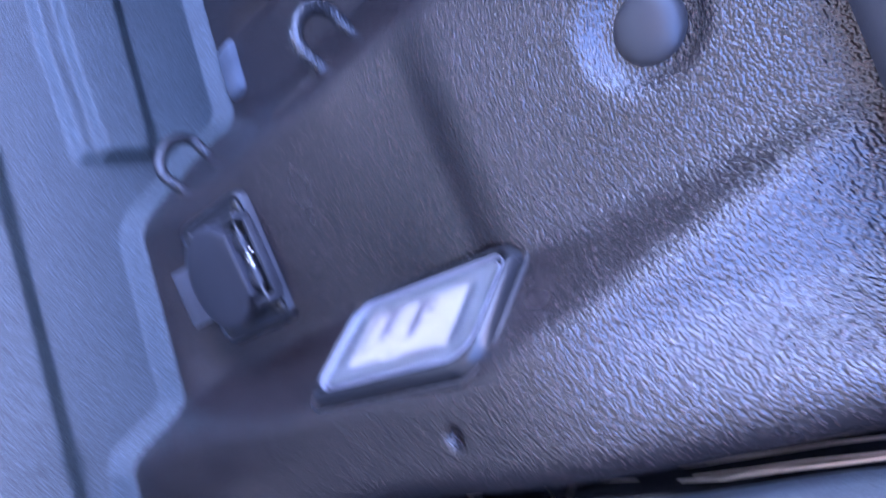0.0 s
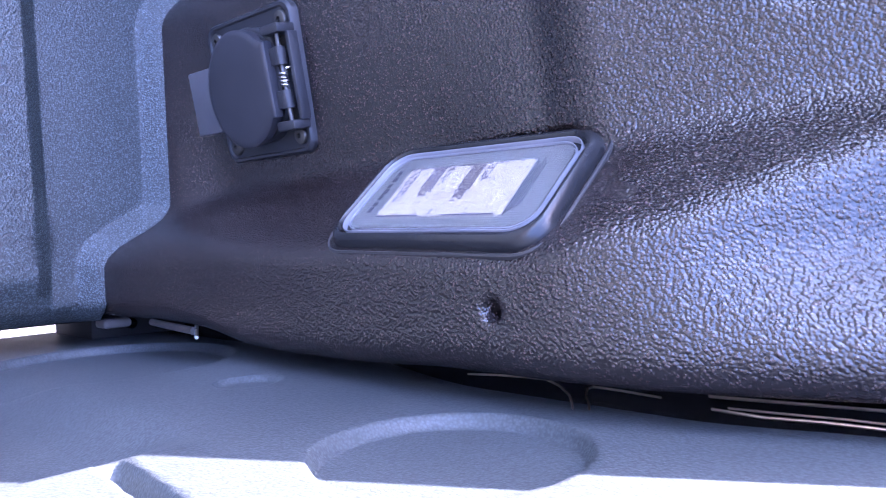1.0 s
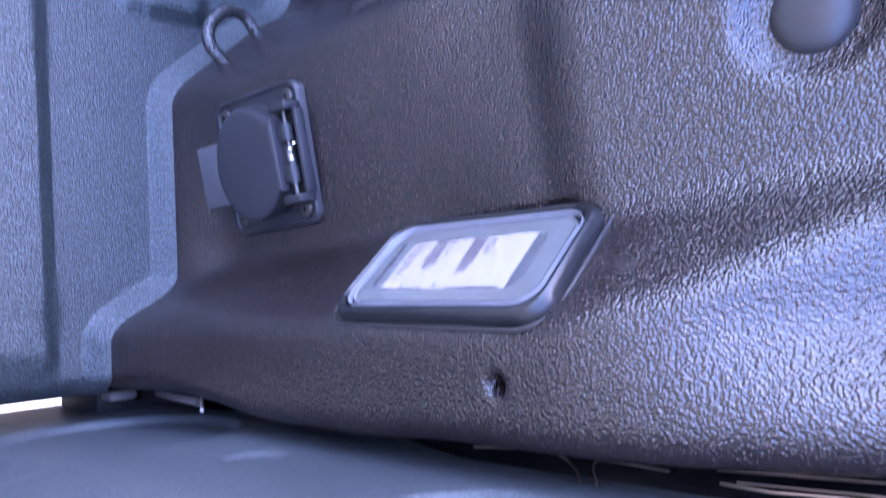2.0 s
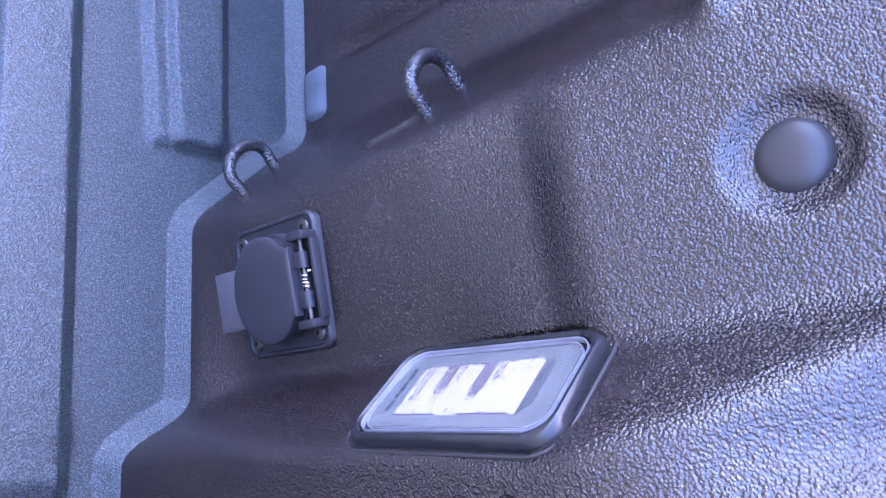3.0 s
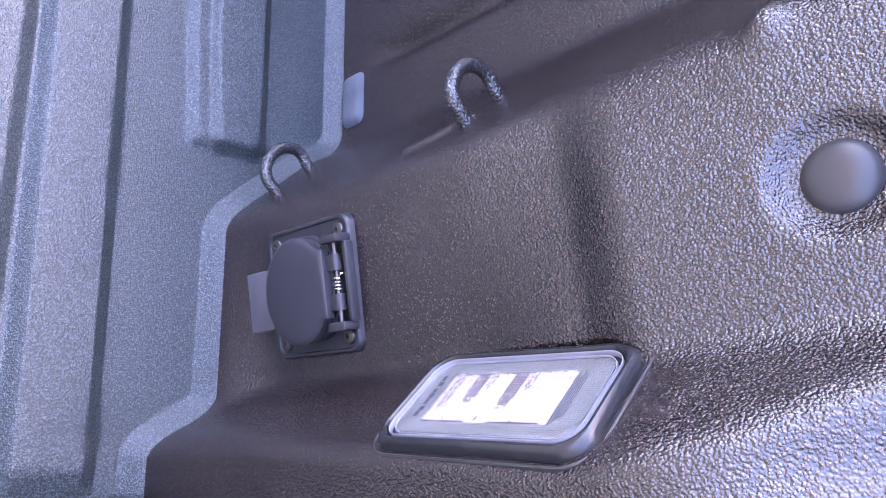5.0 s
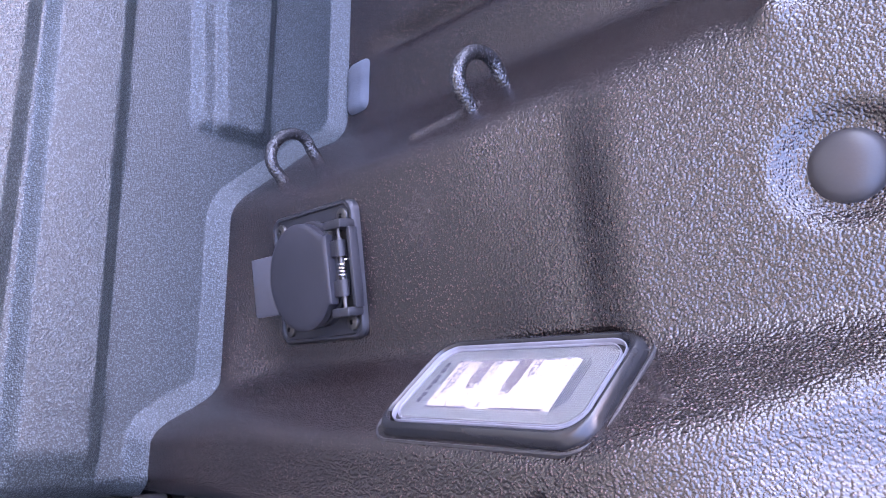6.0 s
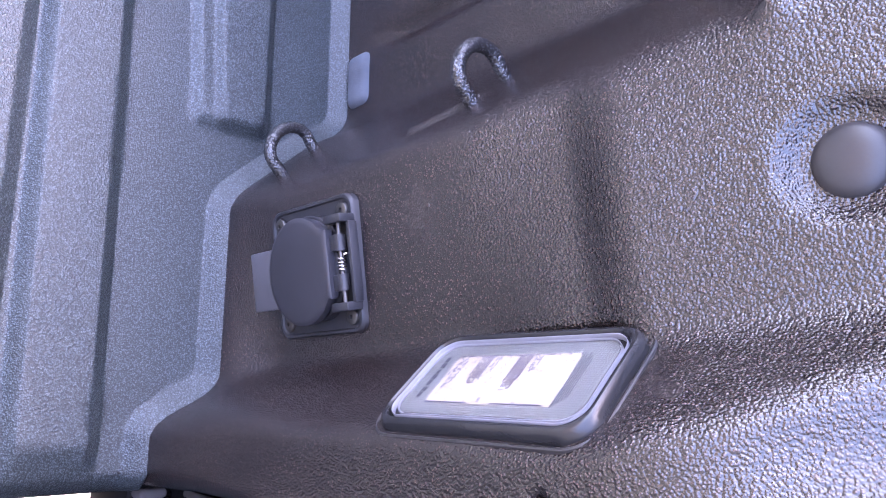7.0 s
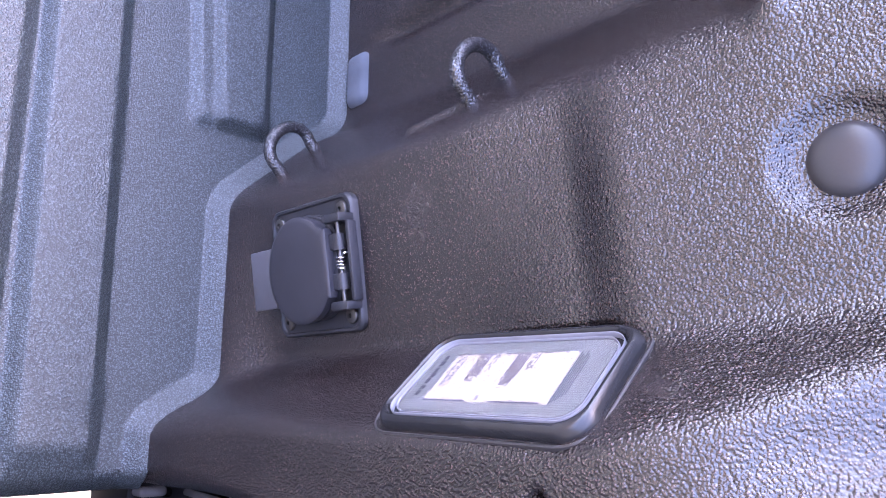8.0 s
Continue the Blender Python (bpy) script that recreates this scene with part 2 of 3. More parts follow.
def wall_x(y, z):
    """How far outboard the inner face of the side wall lies."""
    z = np.maximum(z, 0.0)
    pocket = 0.7503 + 0.04 * z + 0.0072 * sstep(0, 0.05, z) - 0.15 * (np.clip(y, 0.08, 0.2) - 0.13) * sstep(0, 0.06, z) * (1 - sstep(0.2, 0.27, z))
    upper = 0.7605 + 0.165 * (z - 0.29)
    rise = sstep(0.270, 0.304, z + 0.10 * (y - 0.09)) * (1 - 0.55 * sstep(0.14, 0.19, y))
    rise = np.maximum(rise, sstep(0.30, 0.36, z))
    main = pocket + (upper - pocket) * rise
    lean = 0.60 * smax(0.0, z - 0.326, 0.024) * (0.55 + 0.45 * sstep(0.012, 0.045, y))
    pillar = smin(0.709 + 0.0112 * sstep(0, 0.10, z) + lean, main, 0.008)
    slope = 1.84 - 0.55 * sstep(0, 0.2, z)
    ramp = 0.7297 + 0.0065 * sstep(0.05, 0.16, z) + slope * (y - 0.0548) + 0.09 * np.maximum(z - 0.24, 0) - 0.008 * sstep(0.285, 0.325, z)
    soft = 0.007 * (1 - sstep(0.04, 0.16, z))
    body = smax(pillar, smin(main, ramp, 0.009 + soft), 0.008 + soft)
    far = 0.8430 + 0.02 * z + 0.0085 * np.exp(-((y - 0.325) / 0.0085) ** 2) * sstep(0.015, 0.075, z)
    front = 0.5465 + 1.13 * y + 0.02 * z - 0.0098 * (1 - sstep(0.005, 0.08, z)) * (1 - 0.6 * sstep(0.242, 0.256, y))
    x = smax(body, smin(front, far, 0.012), 0.012)
    t = np.clip(((y - 0.200) * 0.013 + (z - 0.161) * 0.034) / (0.013 ** 2 + 0.034 ** 2), 0, 1)
    r = np.hypot(y - 0.200 - 0.013 * t, z - 0.161 - 0.034 * t)
    x = x - 0.0050 * np.exp(-((r / 0.0040) ** 2)) - 0.006 * np.exp(-(((y - 0.196) / 0.010) ** 2) - ((z - 0.354) / 0.008) ** 2)
    # a flat seat for the lamp, and the opening it sits in
    u, v = z - LAMP[2] - 0.035 * (y - LAMP[1]), (y - LAMP[1]) / 0.666 + 0.035 * (z - LAMP[2])
    away = np.hypot(np.maximum(np.abs(u + 0.0005) - 0.0380, 0), np.maximum(np.abs(v + 0.0004) - 0.0148, 0))
    seat = LAMP[0] - (LAMP_OUT.y * (y - LAMP[1]) + LAMP_OUT.z * u + SEAT) / LAMP_OUT.x
    seat = np.minimum(seat, x + 0.0040 - 0.0037 * sstep(-0.012, 0.02, v))
    x = x + (seat - x) * (1 - sstep(0.0165, 0.0230, away))
    x = x + 0.013 * (1 - sstep(0.0100, 0.0130, away))
    r = np.hypot(y - PLUG[0], z - PLUG[1])
    x = x + 0.0054 * (1 - sstep(0.0140, 0.0238, r))
    r = np.hypot(y - HOLE[0], z - HOLE[1])
    return x + 0.012 * (1 - sstep(0.0026, 0.0036, r)) + 0.0012 * (1 - sstep(0.003, 0.0065, r))


def side_wall(name, sign):
    ys = steps((-0.05, 0.0115, 0.002), (0.012, 0.36, 0.0025), (HOLE[0] - 0.007, HOLE[0] + 0.007, 0.0007), (0.37, 1.46, 0.03))
    zs = steps((-0.03, RIM, 0.0025), (HOLE[1] - 0.007, HOLE[1] + 0.007, 0.0007))
    y, z = np.meshgrid(ys, zs, indexing="ij")
    end = 0.012 + 0.0078 * (1 - sstep(0.03, 0.15, z)) - 0.0025 * sstep(0.08, 0.14, z) * (1 - sstep(0.20, 0.26, z))
    edge = np.maximum(end - y, 0)
    turn = np.minimum(edge / 0.012, math.pi / 2)
    x = wall_x(np.maximum(y, end), z) + 0.012 * (1 - np.cos(turn)) + np.maximum(edge - 0.012 * math.pi / 2, 0)
    y = np.where(y < end, end - 0.012 * np.sin(turn), y)
    return sheet(name, np.stack([sign * x, y, z], -1), LINER if sign > 0 else BOUNCE_LINER, flip=sign > 0)


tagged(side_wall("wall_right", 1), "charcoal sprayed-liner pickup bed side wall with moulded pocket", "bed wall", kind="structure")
# The unseen left wall is paled so its sunlit face reflects in the right.
tagged(side_wall("wall_left", -1), "unseen sprayed-liner pickup bed side wall, paled to bounce light", "bed wall", kind="structure")

# ---- bed floor, ribbed along its length ----
def edge_x(y):
    """The floor's outer edge, a hair inside the wall."""
    return wall_x(np.maximum(y, 0.012), np.zeros_like(y)) + 0.0008


def lstep(a, b, t):
    """A straight slope with slightly eased ends."""
    return 0.75 * np.clip((t - a) / (b - a), 0, 1) + 0.25 * sstep(a, b, t)


def rib(x, lo, lo_top, hi_top, hi):
    return lstep(lo, lo_top, x) * (1 - lstep(hi_top, hi, x))


def floor_z(x, y):
    ax = np.abs(x)
    flare = ax - 0.07 * np.clip(0.325 - y, 0, 0.09)
    z = 0.0100 * (0.5 * lstep(0.7165, 0.7235, flare) + 0.5 * sstep(0.7310, 0.7380, flare)) * (1 - lstep(0.7715, 0.7815, ax)) * lstep(0.2375, 0.2455, y)
    z = z + 0.008 * rib(ax + 0.015 * (y - 0.2), 0.6285, 0.6370, 0.6725, 0.6815) * sstep(0.012, 0.035, y)
    for c in np.arange(0.0, 0.60, 0.0985):
        z = z + 0.006 * rib(ax, c - 0.032 if c else -1, c - 0.021 if c else -0.5, c + 0.0265, c + 0.0355) * sstep(0.012, 0.035, y)
    return z - 0.006


def bed_floor():
    us = steps((0.0, 0.56, 0.012), (0.56, 1.0, 0.0018))
    us = np.r_[-us[:0:-1], us]
    ys = steps((0.006, 0.40, 0.0025), (0.42, 1.46, 0.03))
    u, y = np.meshgrid(us, ys, indexing="ij")
    limit = edge_x(np.repeat(ys[None], len(us), 0))
    inner = 0.56
    x = np.where(np.abs(u) > inner, np.sign(u) * (inner + (np.abs(u) - inner) / (1 - inner) * (limit - inner)), u)
    z = floor_z(x, y)
    # the upturned lip follows the edge in plan
    seam_y = np.arange(0.0, 0.42, 0.0015)
    seam_x = edge_x(seam_y)
    near = np.full(x.shape, 9.0)
    ax = np.abs(x)
    for a, b in zip(seam_x, seam_y):
        near = np.minimum(near, np.hypot(ax - a, y - b))
    near = np.where(y > 0.42, limit - ax, np.minimum(near, np.abs(limit - ax)))
    z = z + 0.0092 * (1 - lstep(0.0010, 0.0132, near))
    z = z - 0.012 * (1 - sstep(0.0, 0.016, y - 0.004)) ** 2
    top = np.stack([x, y, z], -1)
    skirt = top[:, :1].copy()
    skirt[..., 1] = 0.005
    skirt[..., 2] = -0.035
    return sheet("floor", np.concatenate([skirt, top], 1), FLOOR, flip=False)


tagged(bed_floor(), "textured pickup bed floor with long raised ribs, sky-blue tint painted in", "bed floor", kind="structure")
# The unseen bulkhead is paled to brighten surfaces that face forwards.
bm = bmesh.new()
block(bm, (-0.84, 1.45, -0.05), (0.84, 1.49, RIM), 0.004)
tagged(finish("wall_front", bm, PALE), "unseen front bulkhead of the bed, paled to bounce light", "bed wall", kind="structure")


def rail(name, sign):
    """Moulded cap on top of a side wall."""
    prof = [(0.775, 0.428), (0.760, 0.430), (0.755, 0.436), (0.7540, 0.460), (0.757, 0.4690), (0.765, 0.473), (0.93, 0.476), (0.945, 0.468), (0.95, 0.42), (0.93, 0.40)]
    bm = bmesh.new()
    loops = [[(sign * x, y, z) for x, z in prof] for y in (-0.005, 0.3, 0.8, 1.49)]
    rings(bm, loops)
    return tagged(finish(name, bm, PLASTIC), "dark moulded plastic cap along the bed rail", "rail cap", kind="structure")


rail("trim_1", 1)
rail("trim_2", -1)


def body_side(name, sign):
    prof = [(0.93, 0.41), (0.955, 0.40), (0.965, 0.25), (0.96, 0.05), (0.93, -0.18), (0.90, -0.18), (0.90, 0.40)]
    bm = bmesh.new()
    rings(bm, [[(sign * x, y, z) for x, z in prof] for y in (-0.06, 0.5, 1.0, 1.50)])
    return tagged(finish(name, bm, BODY), "dark painted outer body side of the pickup bed", "body panel", kind="structure")


body_side("wall_outer_right", 1)
body_side("wall_outer_left", -1)


# ---- tailgate, shut ----
def gate_y(x, z):
    y = np.full(np.shape(x), -0.010)
    r = np.hypot(x - 0.683, z - 0.300)
    y = y - 0.0045 * (1 - sstep(0.0358, 0.0388, r))
    r = np.hypot(x - 0.690, z - 0.048)
    y = y - 0.0045 * (1 - sstep(0.060, 0.064, r))
    r = np.hypot(x - 0.7025, z - 0.164)
    y = y - 0.0024 * (1 - sstep(0.0112, 0.0138, r))
    low = (1 - sstep(0.208, 0.236, z)) * (1 - sstep(0.622, 0.655, x)) * sstep(0.02, 0.05, z)
    y = y - 0.010 * low
    groove = np.abs((x - 0.6190) + 0.10 * (z - 0.235))
    y = y - 0.007 * (1 - sstep(0.0015, 0.0045, groove)) * sstep(0.228, 0.236, z) * (1 - sstep(0.36, 0.38, z))
    return y


gate = empty("tailgate", Matrix.Identity(4), "shut tailgate with textured liner and round cup recesses", "tailgate")
xs = steps((-0.755, 0.54, 0.03), (0.55, 0.756, 0.0016))
zs = steps((-0.13, 0.43, 0.0016))


def gate_edge(z):
    return 0.766 - 0.021 * sstep(0.16, 0.26, z) * (1 - 0.6 * sstep(0.335, 0.40, z))


gx, gz = np.meshgrid(xs, zs, indexing="ij")
gx = np.where(gx > 0.60, 0.60 + (gx - 0.60) / 0.156 * (gate_edge(gz) - 0.60), gx)
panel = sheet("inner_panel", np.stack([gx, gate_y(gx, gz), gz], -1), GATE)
panel.parent = gate
tagged(panel, "textured tailgate liner with a painted-in sky-blue tint")
bm = bmesh.new()
block(bm, (-0.775, -0.075, -0.13), (0.775, -0.042, 0.445), 0.008, 3)
part("shell", bm, PAINT, gate, "gloss black painted tailgate shell")
bm = bmesh.new()
block(bm, (-0.762, -0.05, 0.425), (0.762, -0.008, 0.452), 0.006, 3)
part("top_cap", bm, PLASTIC, gate, "dark plastic tailgate top cap")
for s in (1, -1):
    bm = bmesh.new()
    arc = [(-0.001 + 0.014 * math.sin(a), -0.0105 - 0.030 * (1 - math.cos(a))) for a in np.linspace(0, math.pi / 2, 8)]
    arc += [(0.013, -0.06), (-0.012, -0.06), (-0.012, -0.016)]
    rings(bm, [[(s * (x + (float(gate_edge(z)) if s > 0 else 0.752)), y, z) for x, y in arc] for z in np.linspace(-0.13, 0.43, 40)])
    part("side_edge", bm, PAINT, gate, "gloss black painted edge")

# ---- jamb behind the wall's end, sill below the floor ----
def jamb(name, sign):
    bm = bmesh.new()
    prof = [(0.800, 0.0), (0.787, -0.006), (0.780, -0.016), (0.776, -0.030), (0.776, -0.040), (0.776, -0.075), (0.90, -0.075), (0.90, 0.0)]
    rings(bm, [[(sign * (x + 0.004 * math.sin(z * 9)), y, z) for x, y in prof] for z in np.linspace(-0.21, 0.43, 12)])
    return tagged(finish(name, bm, PAINT), "gloss black painted tailgate jamb", "jamb", kind="structure")


jamb("trim_3", 1)
jamb("trim_4", -1)


def hinge_bracket():
    thing = empty("hinge_bracket", pose(0.745, -0.002, -0.09), "black steel tailgate hinge bracket with pale worn corner", "bracket")
    bm = bmesh.new()
    block(bm, (-0.024, -0.0085, -0.030), (0.045, 0.005, 0.036), 0.0015)
    part("plate", bm, DARK, thing)
    bm = bmesh.new()
    block(bm, (-0.021, -0.0010, 0.027), (-0.003, 0.0050, 0.050), 0.0025, 3)
    part("latch_tip", bm, PALE, thing, "pale worn metal tip")
    bm = bmesh.new()
    turned(bm, [(0.0034, 0.034), (0.0034, 0.040), (0.0026, 0.0415), (0.0012, 0.0418)], 16, 0.001, 0.0)
    part("bolt", bm, PAINT, thing, "small dark bolt")
    return thing


hinge_bracket()


def jamb_strip(name, pts, r, mat, label):
    base = Vector(pts[0])
    bm = bmesh.new()
    rod(bm, [Vector(p) - base for p in pts], r, 8)
    return tagged(finish(name, bm, mat, m=Matrix.Translation(base)), label, "trim")


# Thin gold strips painted for reflections on the gloss black jamb edges.
jamb_strip("flange_sheen", [(0.7690, -0.008, 0.3330), (0.7710, -0.008, 0.3450), (0.7733, -0.008, 0.3568), (0.7780, -0.008, 0.3815), (0.783, -0.009, 0.41)], 0.0005, EDGE_SHEEN, "thin gold strip painted for sheen on the folded jamb flange")
jamb_strip("flange_sheen", [(0.7555, -0.0085, 0.3400), (0.7540, -0.0085, 0.3560), (0.7577, -0.0085, 0.3710), (0.7590, -0.0085, 0.3870), (0.764, -0.009, 0.41)], 0.0005, EDGE_SHEEN, "thin gold strip painted for sheen on the folded jamb flange")
jamb_strip("flange_sheen", [(0.7579, -0.0082, 0.3440), (0.7603, -0.0082, 0.3613), (0.7629, -0.0082, 0.3752), (0.7680, -0.009, 0.41)], 0.00035, EDGE_SHEEN, "thin gold strip painted for sheen on the folded jamb flange")
jamb_strip("latch_sheen", [(0.7560, -0.008, 0.2400), (0.7600, -0.008, 0.2500), (0.7633, -0.008, 0.2646), (0.7636, -0.008, 0.2731), (0.7569, -0.008, 0.2834), (0.7460, -0.008, 0.2952), (0.7390, -0.0085, 0.3010), (0.7350, -0.013, 0.3040)], 0.00042, EDGE_SHEEN, "thin curved gold strip painted for sheen round the latch opening")
jamb_strip("latch_sheen", [(0.7370, -0.013, 0.3090), (0.7410, -0.0085, 0.3060), (0.7490, -0.008, 0.2997), (0.7582, -0.008, 0.2943), (0.7617, -0.008, 0.2944), (0.7617, -0.008, 0.2990), (0.7613, -0.008, 0.3058), (0.7593, -0.008, 0.3215)], 0.00042, EDGE_SHEEN, "thin curved gold strip painted for sheen round the latch opening")
# Pale strip painted for the reflection along the wall's rolled end.
jamb_strip("end_sheen", [(0.7666, -0.003, -0.107), (0.7627, -0.003, -0.066), (0.7556, -0.003, -0.017), (0.7501, -0.003, 0.0261)], 0.0024, PALE, "pale strip painted for the reflection on the wall's rolled end")
# White bar painted in for bright ground showing through the gap.
jamb_strip("gap_light", [(0.7677, -0.003, -0.0044), (0.7353, -0.003, 0.0582)], 0.0011, GAP_WHITE, "short white bar standing in for bright ground through the gap")
jamb_strip("caulk_sliver", [(0.695, 0.018, -0.0075), (0.7025, 0.0145, -0.0055), (0.710, 0.0125, -0.0035)], 0.0012, DARK, "small dark sliver of torn sealant at the floor corner")
bm = bmesh.new()
block(bm, (-0.80, 0.0035, -0.17), (0.80, 0.05, -0.036), 0.003)
tagged(finish("trim_5", bm, PAINT), "gloss black painted cross sill under the bed floor", "sill", kind="structure")
# Unseen pan added to stop ground light leaking up under the floor.
bm = bmesh.new()
block(bm, (-0.93, 0.0035, -0.21), (0.93, 1.49, -0.175), 0.003)
tagged(finish("trim_6", bm, PAINT), "unseen black pan added below the bed floor to block light", "underbody", kind="structure")
# Unseen wall added so the glossy liner has something to reflect.
bm = bmesh.new()
block(bm, (-6.2, -9, -0.85), (-6.0, 12, 3.1))
tagged(finish("wall_reflector", bm, REFLECTOR, smooth=False), "unseen grey-brown wall added beside the truck for reflections", "house wall", kind="structure")
bm = bmesh.new()
block(bm, (-40, -40, -0.95), (40, 40, -0.85))
tagged(finish("ground", bm, ASPHALT, smooth=False), "grey sunlit asphalt driveway", "ground", kind="structure")


# ---- bed light on the ramp ----
def bed_light():
    # x up the wall, y across towards the pocket, z out of the surface
    m = axes(LAMP, LAMP_UP, LAMP_ACROSS)
    if m.col[2].x > 0:
        m = m @ Matrix.Diagonal((1, -1, -1, 1))
    thing = empty("bed_light", m, "lit white LED bed light with clear ribbed lens and black bezel", "light")
    w, h, ox, oy = 0.1105, 0.0595, 0.0002, 0.0002

    def loop(dw, z, r):
        return [(ox + x, oy + y, z) for x, y in outline(w + dw, h + dw, r, 8)]
    bm = bmesh.new()
    rings(bm, [loop(0.0, -0.014, 0.0120), loop(0.0, -0.0055, 0.0120), loop(-0.0007, -0.0034, 0.0120), loop(-0.0019, -0.0016, 0.0118), loop(-0.0033, -0.0004, 0.0115), loop(-0.0052, 0.0004, 0.0111), loop(-0.0076, 0.0004, 0.0107),
               loop(-0.0094, -0.0005, 0.0102), loop(-0.0102, -0.0028, 0.0099), loop(-0.0168, -0.0030, 0.0080), loop(-0.0168, -0.014, 0.0080)], loop_round=True)
    part("bezel", bm, BEZEL, thing)
    bm = bmesh.new()
    rings(bm, [loop(0.0054, -0.0080, 0.0142), loop(0.0054, -0.0042, 0.0142), loop(0.0044, -0.0036, 0.0138), loop(0.0008, -0.0050, 0.0124), loop(0.0008, -0.0080, 0.0124)], loop_round=True)
    part("gasket", bm, RUBBER, thing, "thin dark rubber gasket")
    for inset, high in ((0.0110, -0.0003), (0.0146, -0.0010)):
        bm = bmesh.new()
        rings(bm, [loop(-inset, -0.0030, 0.0098), loop(-inset, high - 0.0003, 0.0098), loop(-inset - 0.0003, high, 0.0096), loop(-inset - 0.0008, high, 0.0094), loop(-inset - 0.0011, high - 0.0003, 0.0093), loop(-inset - 0.0011, -0.0030, 0.0093)], loop_round=True)
        part("lens_rim", bm, RIMPALE, thing, "pale clear-edged lens rim")
    bm = bmesh.new()
    rings(bm, [loop(-0.0158, -0.0045, 0.0086), loop(-0.0158, -0.0029, 0.0086)])
    part("diffuser", bm, PRISM, thing, "pale finely ribbed diffuser plate")
    bm = bmesh.new()
    rings(bm, [loop(-0.0166, -0.0018, 0.0088), loop(-0.0166, -0.0014, 0.0088), loop(-0.0180, -0.0012, 0.0083)])
    cover = part("lens", bm, CLEAR, thing, "clear plastic lens")
    cover.visible_shadow = False
    # three optics, each a lit plate with rows of unlit facets
    nu, nv, gu, gv, cu, cv = 75, 30, 0.0650, 0.0290, -0.0018, 0.0010
    rng = random.Random(4)

    def facet(bm, a0, b0, a1, b1, z, index):
        bm.faces.new([bm.verts.new(p) for p in ((a0, b0, z), (a1, b0, z), (a1, b1, z), (a0, b1, z))]).material_index = index

    def unlit(u, v):
        """How likely a facet is dark: tapering gaps between the lamps, worn rims."""
        for centre, low, width in ((0.070, 0.30, 0.042), (0.270, 0.40, 0.056), (0.375, 0.60, 0.024), (0.585, 0.26, 0.055), (0.695, 0.55, 0.026)):
            reach = (v - low) / (1 - low)
            if reach > 0 and abs(u - centre) < width * min(1.0, 0.6 + reach):
                return 0.97 if centre in (0.270, 0.585) and reach > 0.15 else 0.55
        if v > 0.95:
            return 0.75 if u < 0.80 else 0.2
        if v < 0.04:
            return 0.95 if u < 0.37 or 0.56 < u < 0.95 else 0.0
        if v < 0.14 and min(abs(u - 0.17), abs(u - 0.45), abs(u - 0.73)) < 0.014:
            return 0.8
        return 0.05 if v > 0.55 and u < 0.75 else 0.01

    for k in range(3):
        bm = bmesh.new()
        u0 = cu - gu / 2 + gu * k / 3
        facet(bm, u0, cv - gv / 2, u0 + gu / 3, cv + gv / 2, -0.0028, 0)
        for i in range(25 * k, 25 * k + 25):
            for j in range(nv):
                u, v = (i + 0.5) / nu, (j + 0.5) / nv
                if rng.random() < unlit(u, v):
                    a, b = cu - gu / 2 + gu * i / nu, cv - gv / 2 + gv * j / nv
                    facet(bm, a, b, a + gu / nu * (1.0 if v < 0.04 else 0.80), b + gv / nv * 0.84, -0.0027, 1)
        part("led_optic", bm, [LIT, UNLIT], thing, "bright faceted LED optic", smooth=False)
    # fine moulded lines beside the optics
    for k in range(6):
        bm = bmesh.new()
        x = cu + gu / 2 + 0.0006 + 0.0009 * k
        block(bm, (x, cv - gv / 2 + 0.001 * k, -0.0030), (x + 0.0003, cv + gv / 2 - 0.0015 * (k % 3), -0.0027))
        part("moulded_line", bm, RIMPALE, thing, smooth=False)
    for k in range(7):
        bm = bmesh.new()
        y = -0.0105 + 0.0037 * k
        block(bm, (-0.0418, y, -0.0031), (-0.0398 + 0.0006 * (k % 2), y + 0.0029 - 0.0008 * (k % 3 == 1), -0.0026))
        part("moulded_mark", bm, INK, thing, "small unreadable moulded mark", smooth=False)
    bm = bmesh.new()
    block(bm, (0.026, 0.0268, -0.0004), (0.0268, 0.0280, 0.0006))
    part("gate_mark", bm, DARK, thing, "small dark moulding mark", smooth=False)
    return thing


bed_light()


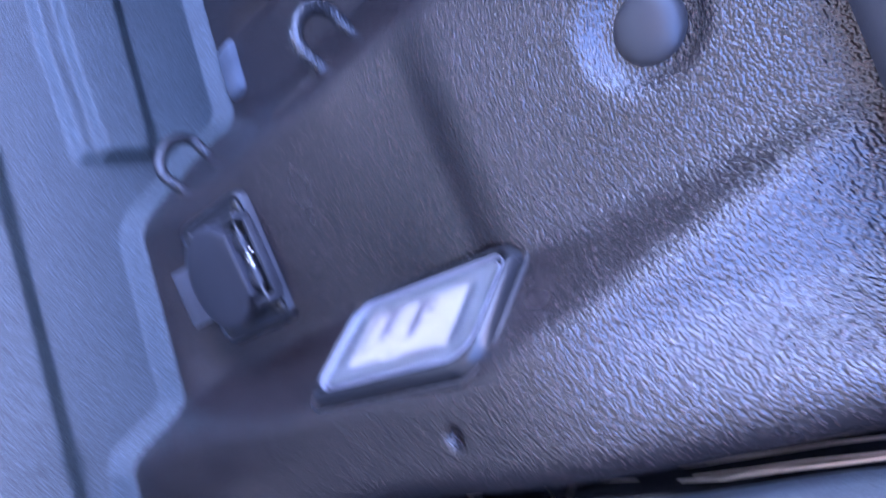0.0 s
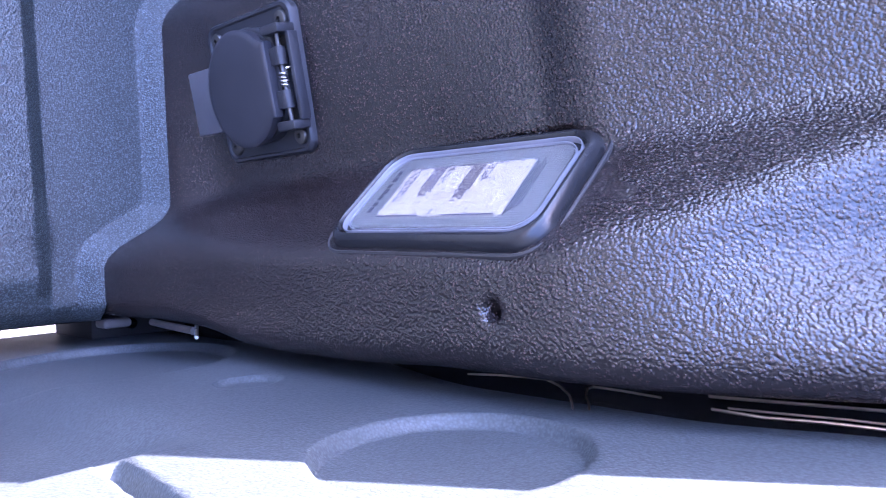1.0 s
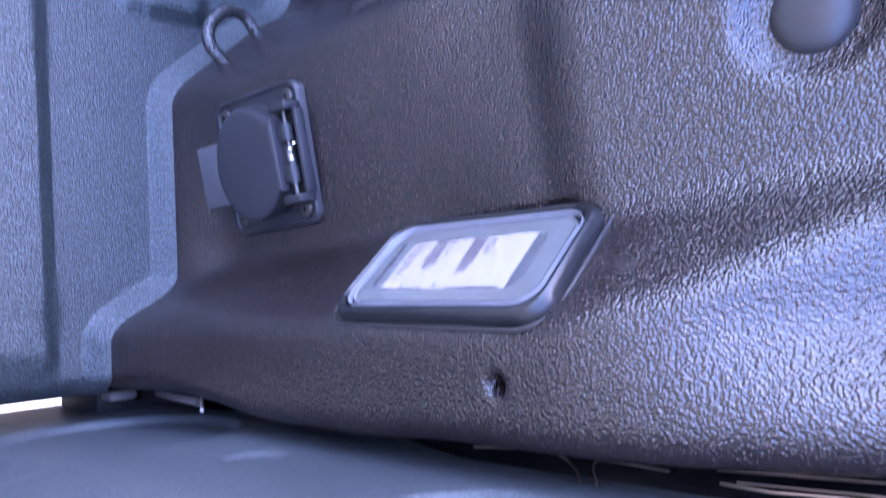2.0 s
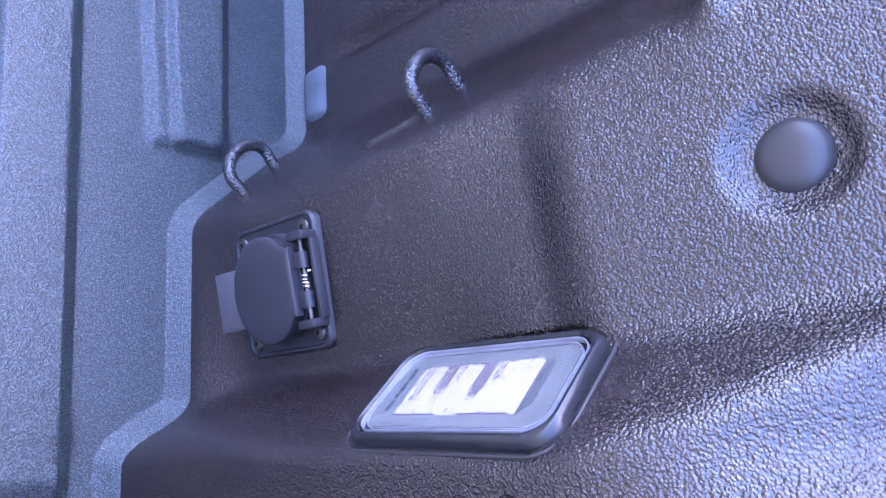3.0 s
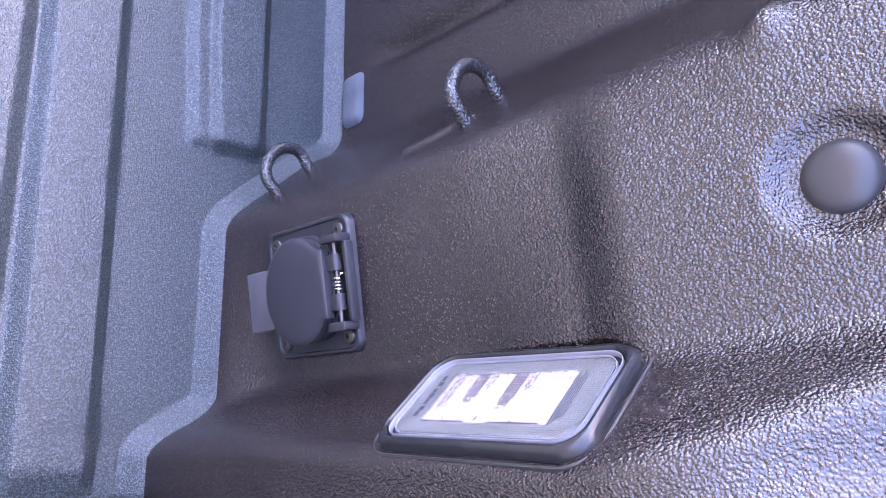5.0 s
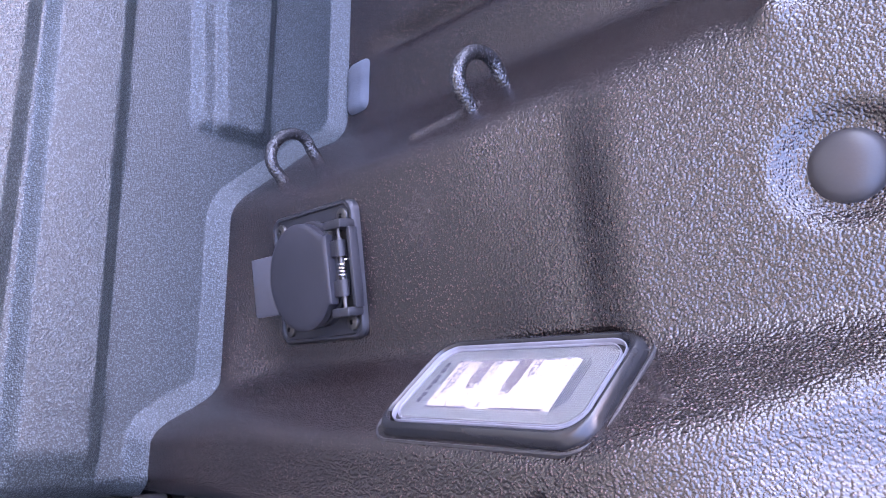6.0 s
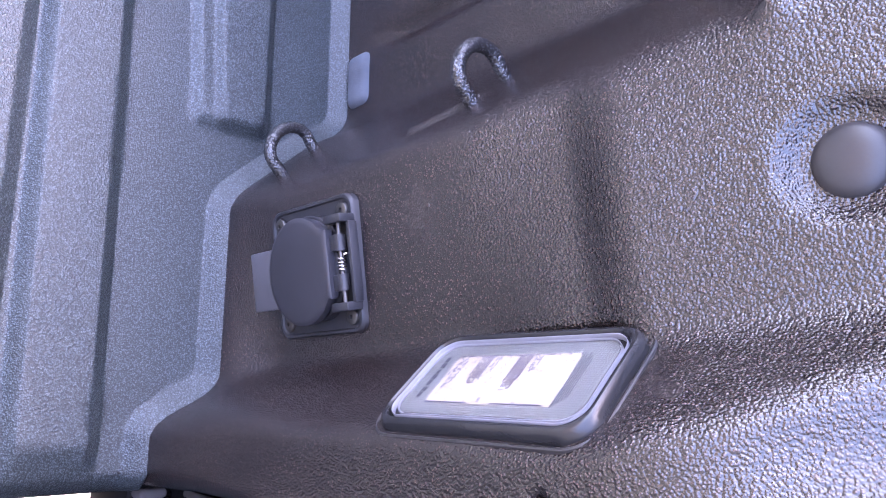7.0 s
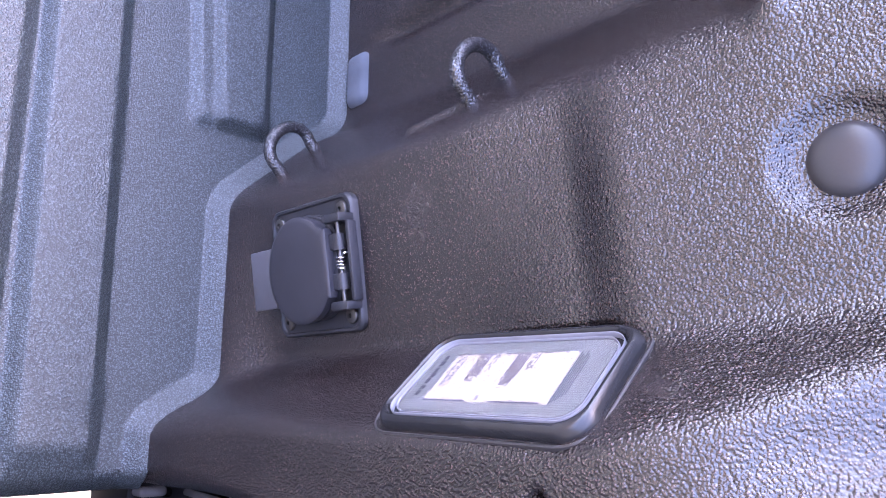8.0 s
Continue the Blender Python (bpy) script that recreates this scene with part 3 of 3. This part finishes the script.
# ---- trailer socket in the pocket ----
def trailer_socket():
    # x up the wall, y forwards, z out of the wall
    m = axes((0.7568, 0.1300, 0.0960), (0.04, -0.008, 1.0), (-0.17, 0.98, 0.008))
    if m.col[2].x > 0:
        m = m @ Matrix.Diagonal((1, -1, -1, 1))
    thing = empty("trailer_socket", m, "dark plastic trailer socket with closed round spring lid", "socket")
    bm = bmesh.new()
    def loop(s, z, r=0.007):
        return [(x, y, z) for x, y in outline(0.076 + s, 0.076 + s, r)]
    rings(bm, [loop(0, -0.010), loop(0, -0.0015), loop(-0.002, 0.0), loop(-0.0045, 0.0), loop(-0.006, -0.0012)])
    part("flange", bm, PLASTIC, thing)
    bm = bmesh.new()
    turned(bm, [(0.0300, -0.002), (0.0300, 0.0035), (0.0292, 0.0044), (0.0280, 0.0046), (0.0278, 0.0066), (0.020, 0.0072)], 48, 0.0026, 0)
    part("collar", bm, PLASTIC, thing)
    # lid: a disc that runs straight into its hinge arm
    bm = bmesh.new()
    def lid_loop(s, z):
        pts = []
        r = 0.0288 + s
        for i in range(40):
            a = radians(48 + 264 * i / 39)
            pts.append((0.0012 + r * math.cos(a), r * 1.04 * math.sin(a) - 0.0013, z))
        for x in (0.0245 + s, 0.0275 + s):
            pts.append((x, -0.0185 - s, z))
        for x in (0.0275 + s, 0.0245 + s):
            pts.append((x, 0.0185 + s, z))
        return pts
    rings(bm, [lid_loop(-0.0015, 0.0060), lid_loop(0, 0.0068), lid_loop(0, 0.0112), lid_loop(-0.0010, 0.0122), lid_loop(-0.003, 0.0127), lid_loop(-0.012, 0.0129)])
    lid = part("lid", bm, LIDPLASTIC, thing, "round charcoal hinged lid")
    bm = bmesh.new()
    block(bm, (-0.0490, -0.0200, 0.0066), (-0.0255, 0.0150, 0.0096), 0.0008)
    part("pull_tab", bm, TABPLASTIC, lid, "paler grey lifting tab")
    for s in (-1, 1):
        bm = bmesh.new()
        block(bm, (0.0245, s * 0.0235 - 0.0024, -0.001), (0.0385, s * 0.0235 + 0.0024, 0.0100), 0.0010)
        part("hinge_lug", bm, PLASTIC, thing)
    bm = bmesh.new()
    block(bm, (0.0370, -0.0215, -0.001), (0.0398, 0.0215, 0.0050), 0.0006)
    part("hinge_wall", bm, PLASTIC, thing)
    # Dark sheet painted in for shade inside the hinge opening.
    bm = bmesh.new()
    block(bm, (0.0260, -0.0205, -0.0012), (0.0369, 0.0205, 0.0004))
    part("hinge_shade", bm, DARK, thing, "dark sheet painted for shade in the hinge opening", smooth=False)
    bm = bmesh.new()
    rod(bm, [(0.0325, -0.0215, 0.0062), (0.0325, 0.0215, 0.0062)], 0.0012, 10)
    part("hinge_pin", bm, STEEL, thing, "steel hinge pin")
    for s in (-1, 1):
        bm = bmesh.new()
        rod(bm, [(0.0325, s * 0.0062, 0.0062), (0.0325, s * 0.0150, 0.0062)], 0.0030, 14)
        block(bm, (0.0272, s * 0.0106 - 0.0044, 0.0030), (0.0345, s * 0.0106 + 0.0044, 0.0090), 0.0008)
        part("lid_knuckle", bm, PLASTIC, lid)
    bm = bmesh.new()
    rod(bm, [(0.0325 + 0.0021 * math.cos(a), -0.0040 + 0.0075 * a / (8 * math.pi), 0.0062 + 0.0021 * math.sin(a)) for a in np.linspace(0, 8 * math.pi, 97)], 0.00055, 6)
    rod(bm, [(0.0351, 0.0042, 0.0062), (0.0358, 0.0044, 0.0045), (0.0363, 0.0046, 0.0012)], 0.00055, 6)
    part("spring", bm, SPRING, thing, "bright steel coil spring")
    for sx in (-1, 1):
        for sy in (-1, 1):
            bm = bmesh.new()
            turned(bm, [(0.0046, -0.0025), (0.0046, -0.0004), (0.0042, 0.0004), (0.0030, 0.0008), (0.0014, 0.0009), (0.0012, -0.0006)], 20, sx * 0.029, sy * 0.029)
            part("screw", bm, STEEL, thing, "dull steel pan-head screw")
    return thing


trailer_socket()


# ---- tie-down hooks on the chamfer ----
def tie_down(base_a, base_b, reach, label):
    a, b = Vector(base_a), Vector(base_b)
    out = Vector((-0.66, 0.75, 0.0))
    mid, half = (a + b) / 2, (b - a) / 2
    pts = [a - out * 0.012, a, a + out * reach * 0.25]
    for k in range(13):
        t = math.pi * k / 12
        pts.append(mid - half * math.cos(t) * 1.04 + out * reach * (0.42 + 0.58 * math.sin(t)))
    pts += [b + out * reach * 0.25, b, b - out * 0.012]
    bm = bmesh.new()
    rod(bm, [p - mid for p in pts], 0.0041, 14)
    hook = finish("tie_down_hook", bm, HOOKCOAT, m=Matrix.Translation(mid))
    return tagged(hook, label, "tie-down hook", "tie-down hooks on the bed wall")


tie_down((0.7706, 0.2036, 0.0333), (0.7995, 0.2305, 0.0261), 0.0240, "liner-coated steel loop low on the wall near the floor")
tie_down((0.7838, 0.2072, 0.1950), (0.8106, 0.2315, 0.1940), 0.0248, "liner-coated steel loop higher on the bed wall")

# ---- pale block in place of a lit patch, foot of the recessed wall ----
bm = bmesh.new()
block(bm, (-0.0135, -0.0225, -0.012), (0.0135, 0.0225, 0.005), 0.0082, 6)
tagged(finish("lit_patch", bm, LIT_PATCH, m=axes((0.8440, 0.3000, 0.0165), (0.02, 0, 1), (0, 1, -0.03))), "pale block standing in for a lit patch at the wall's foot", "pad")

# ---- blanking plug in its dish ----
plug = empty("blanking_plug", axes((float(wall_x(np.array(PLUG[0]), np.array(PLUG[1]))) + 0.001, PLUG[0], PLUG[1]), (0.10, 0, 1), (0, 1, 0)), "smooth grey domed rubber plug in a round dish", "plug")
bm = bmesh.new()
turned(bm, [(0.0100, -0.006), (0.0128, -0.001), (0.0128, 0.0012), (0.0120, 0.0027), (0.0095, 0.0043), (0.0060, 0.0054), (0.0025, 0.0058), (0.0005, 0.0058)], 48)
part("dome", bm, RUBBER, plug)
bm = bmesh.new()
rings(bm, [circle(r, z, 48) for r, z in ((0.0124, -0.0030), (0.0132, -0.0030), (0.0132, -0.0004), (0.0130, 0.0000), (0.0124, 0.0001))], loop_round=True)
part("rim", bm, RUBBER, plug, "thin flat sealing rim")
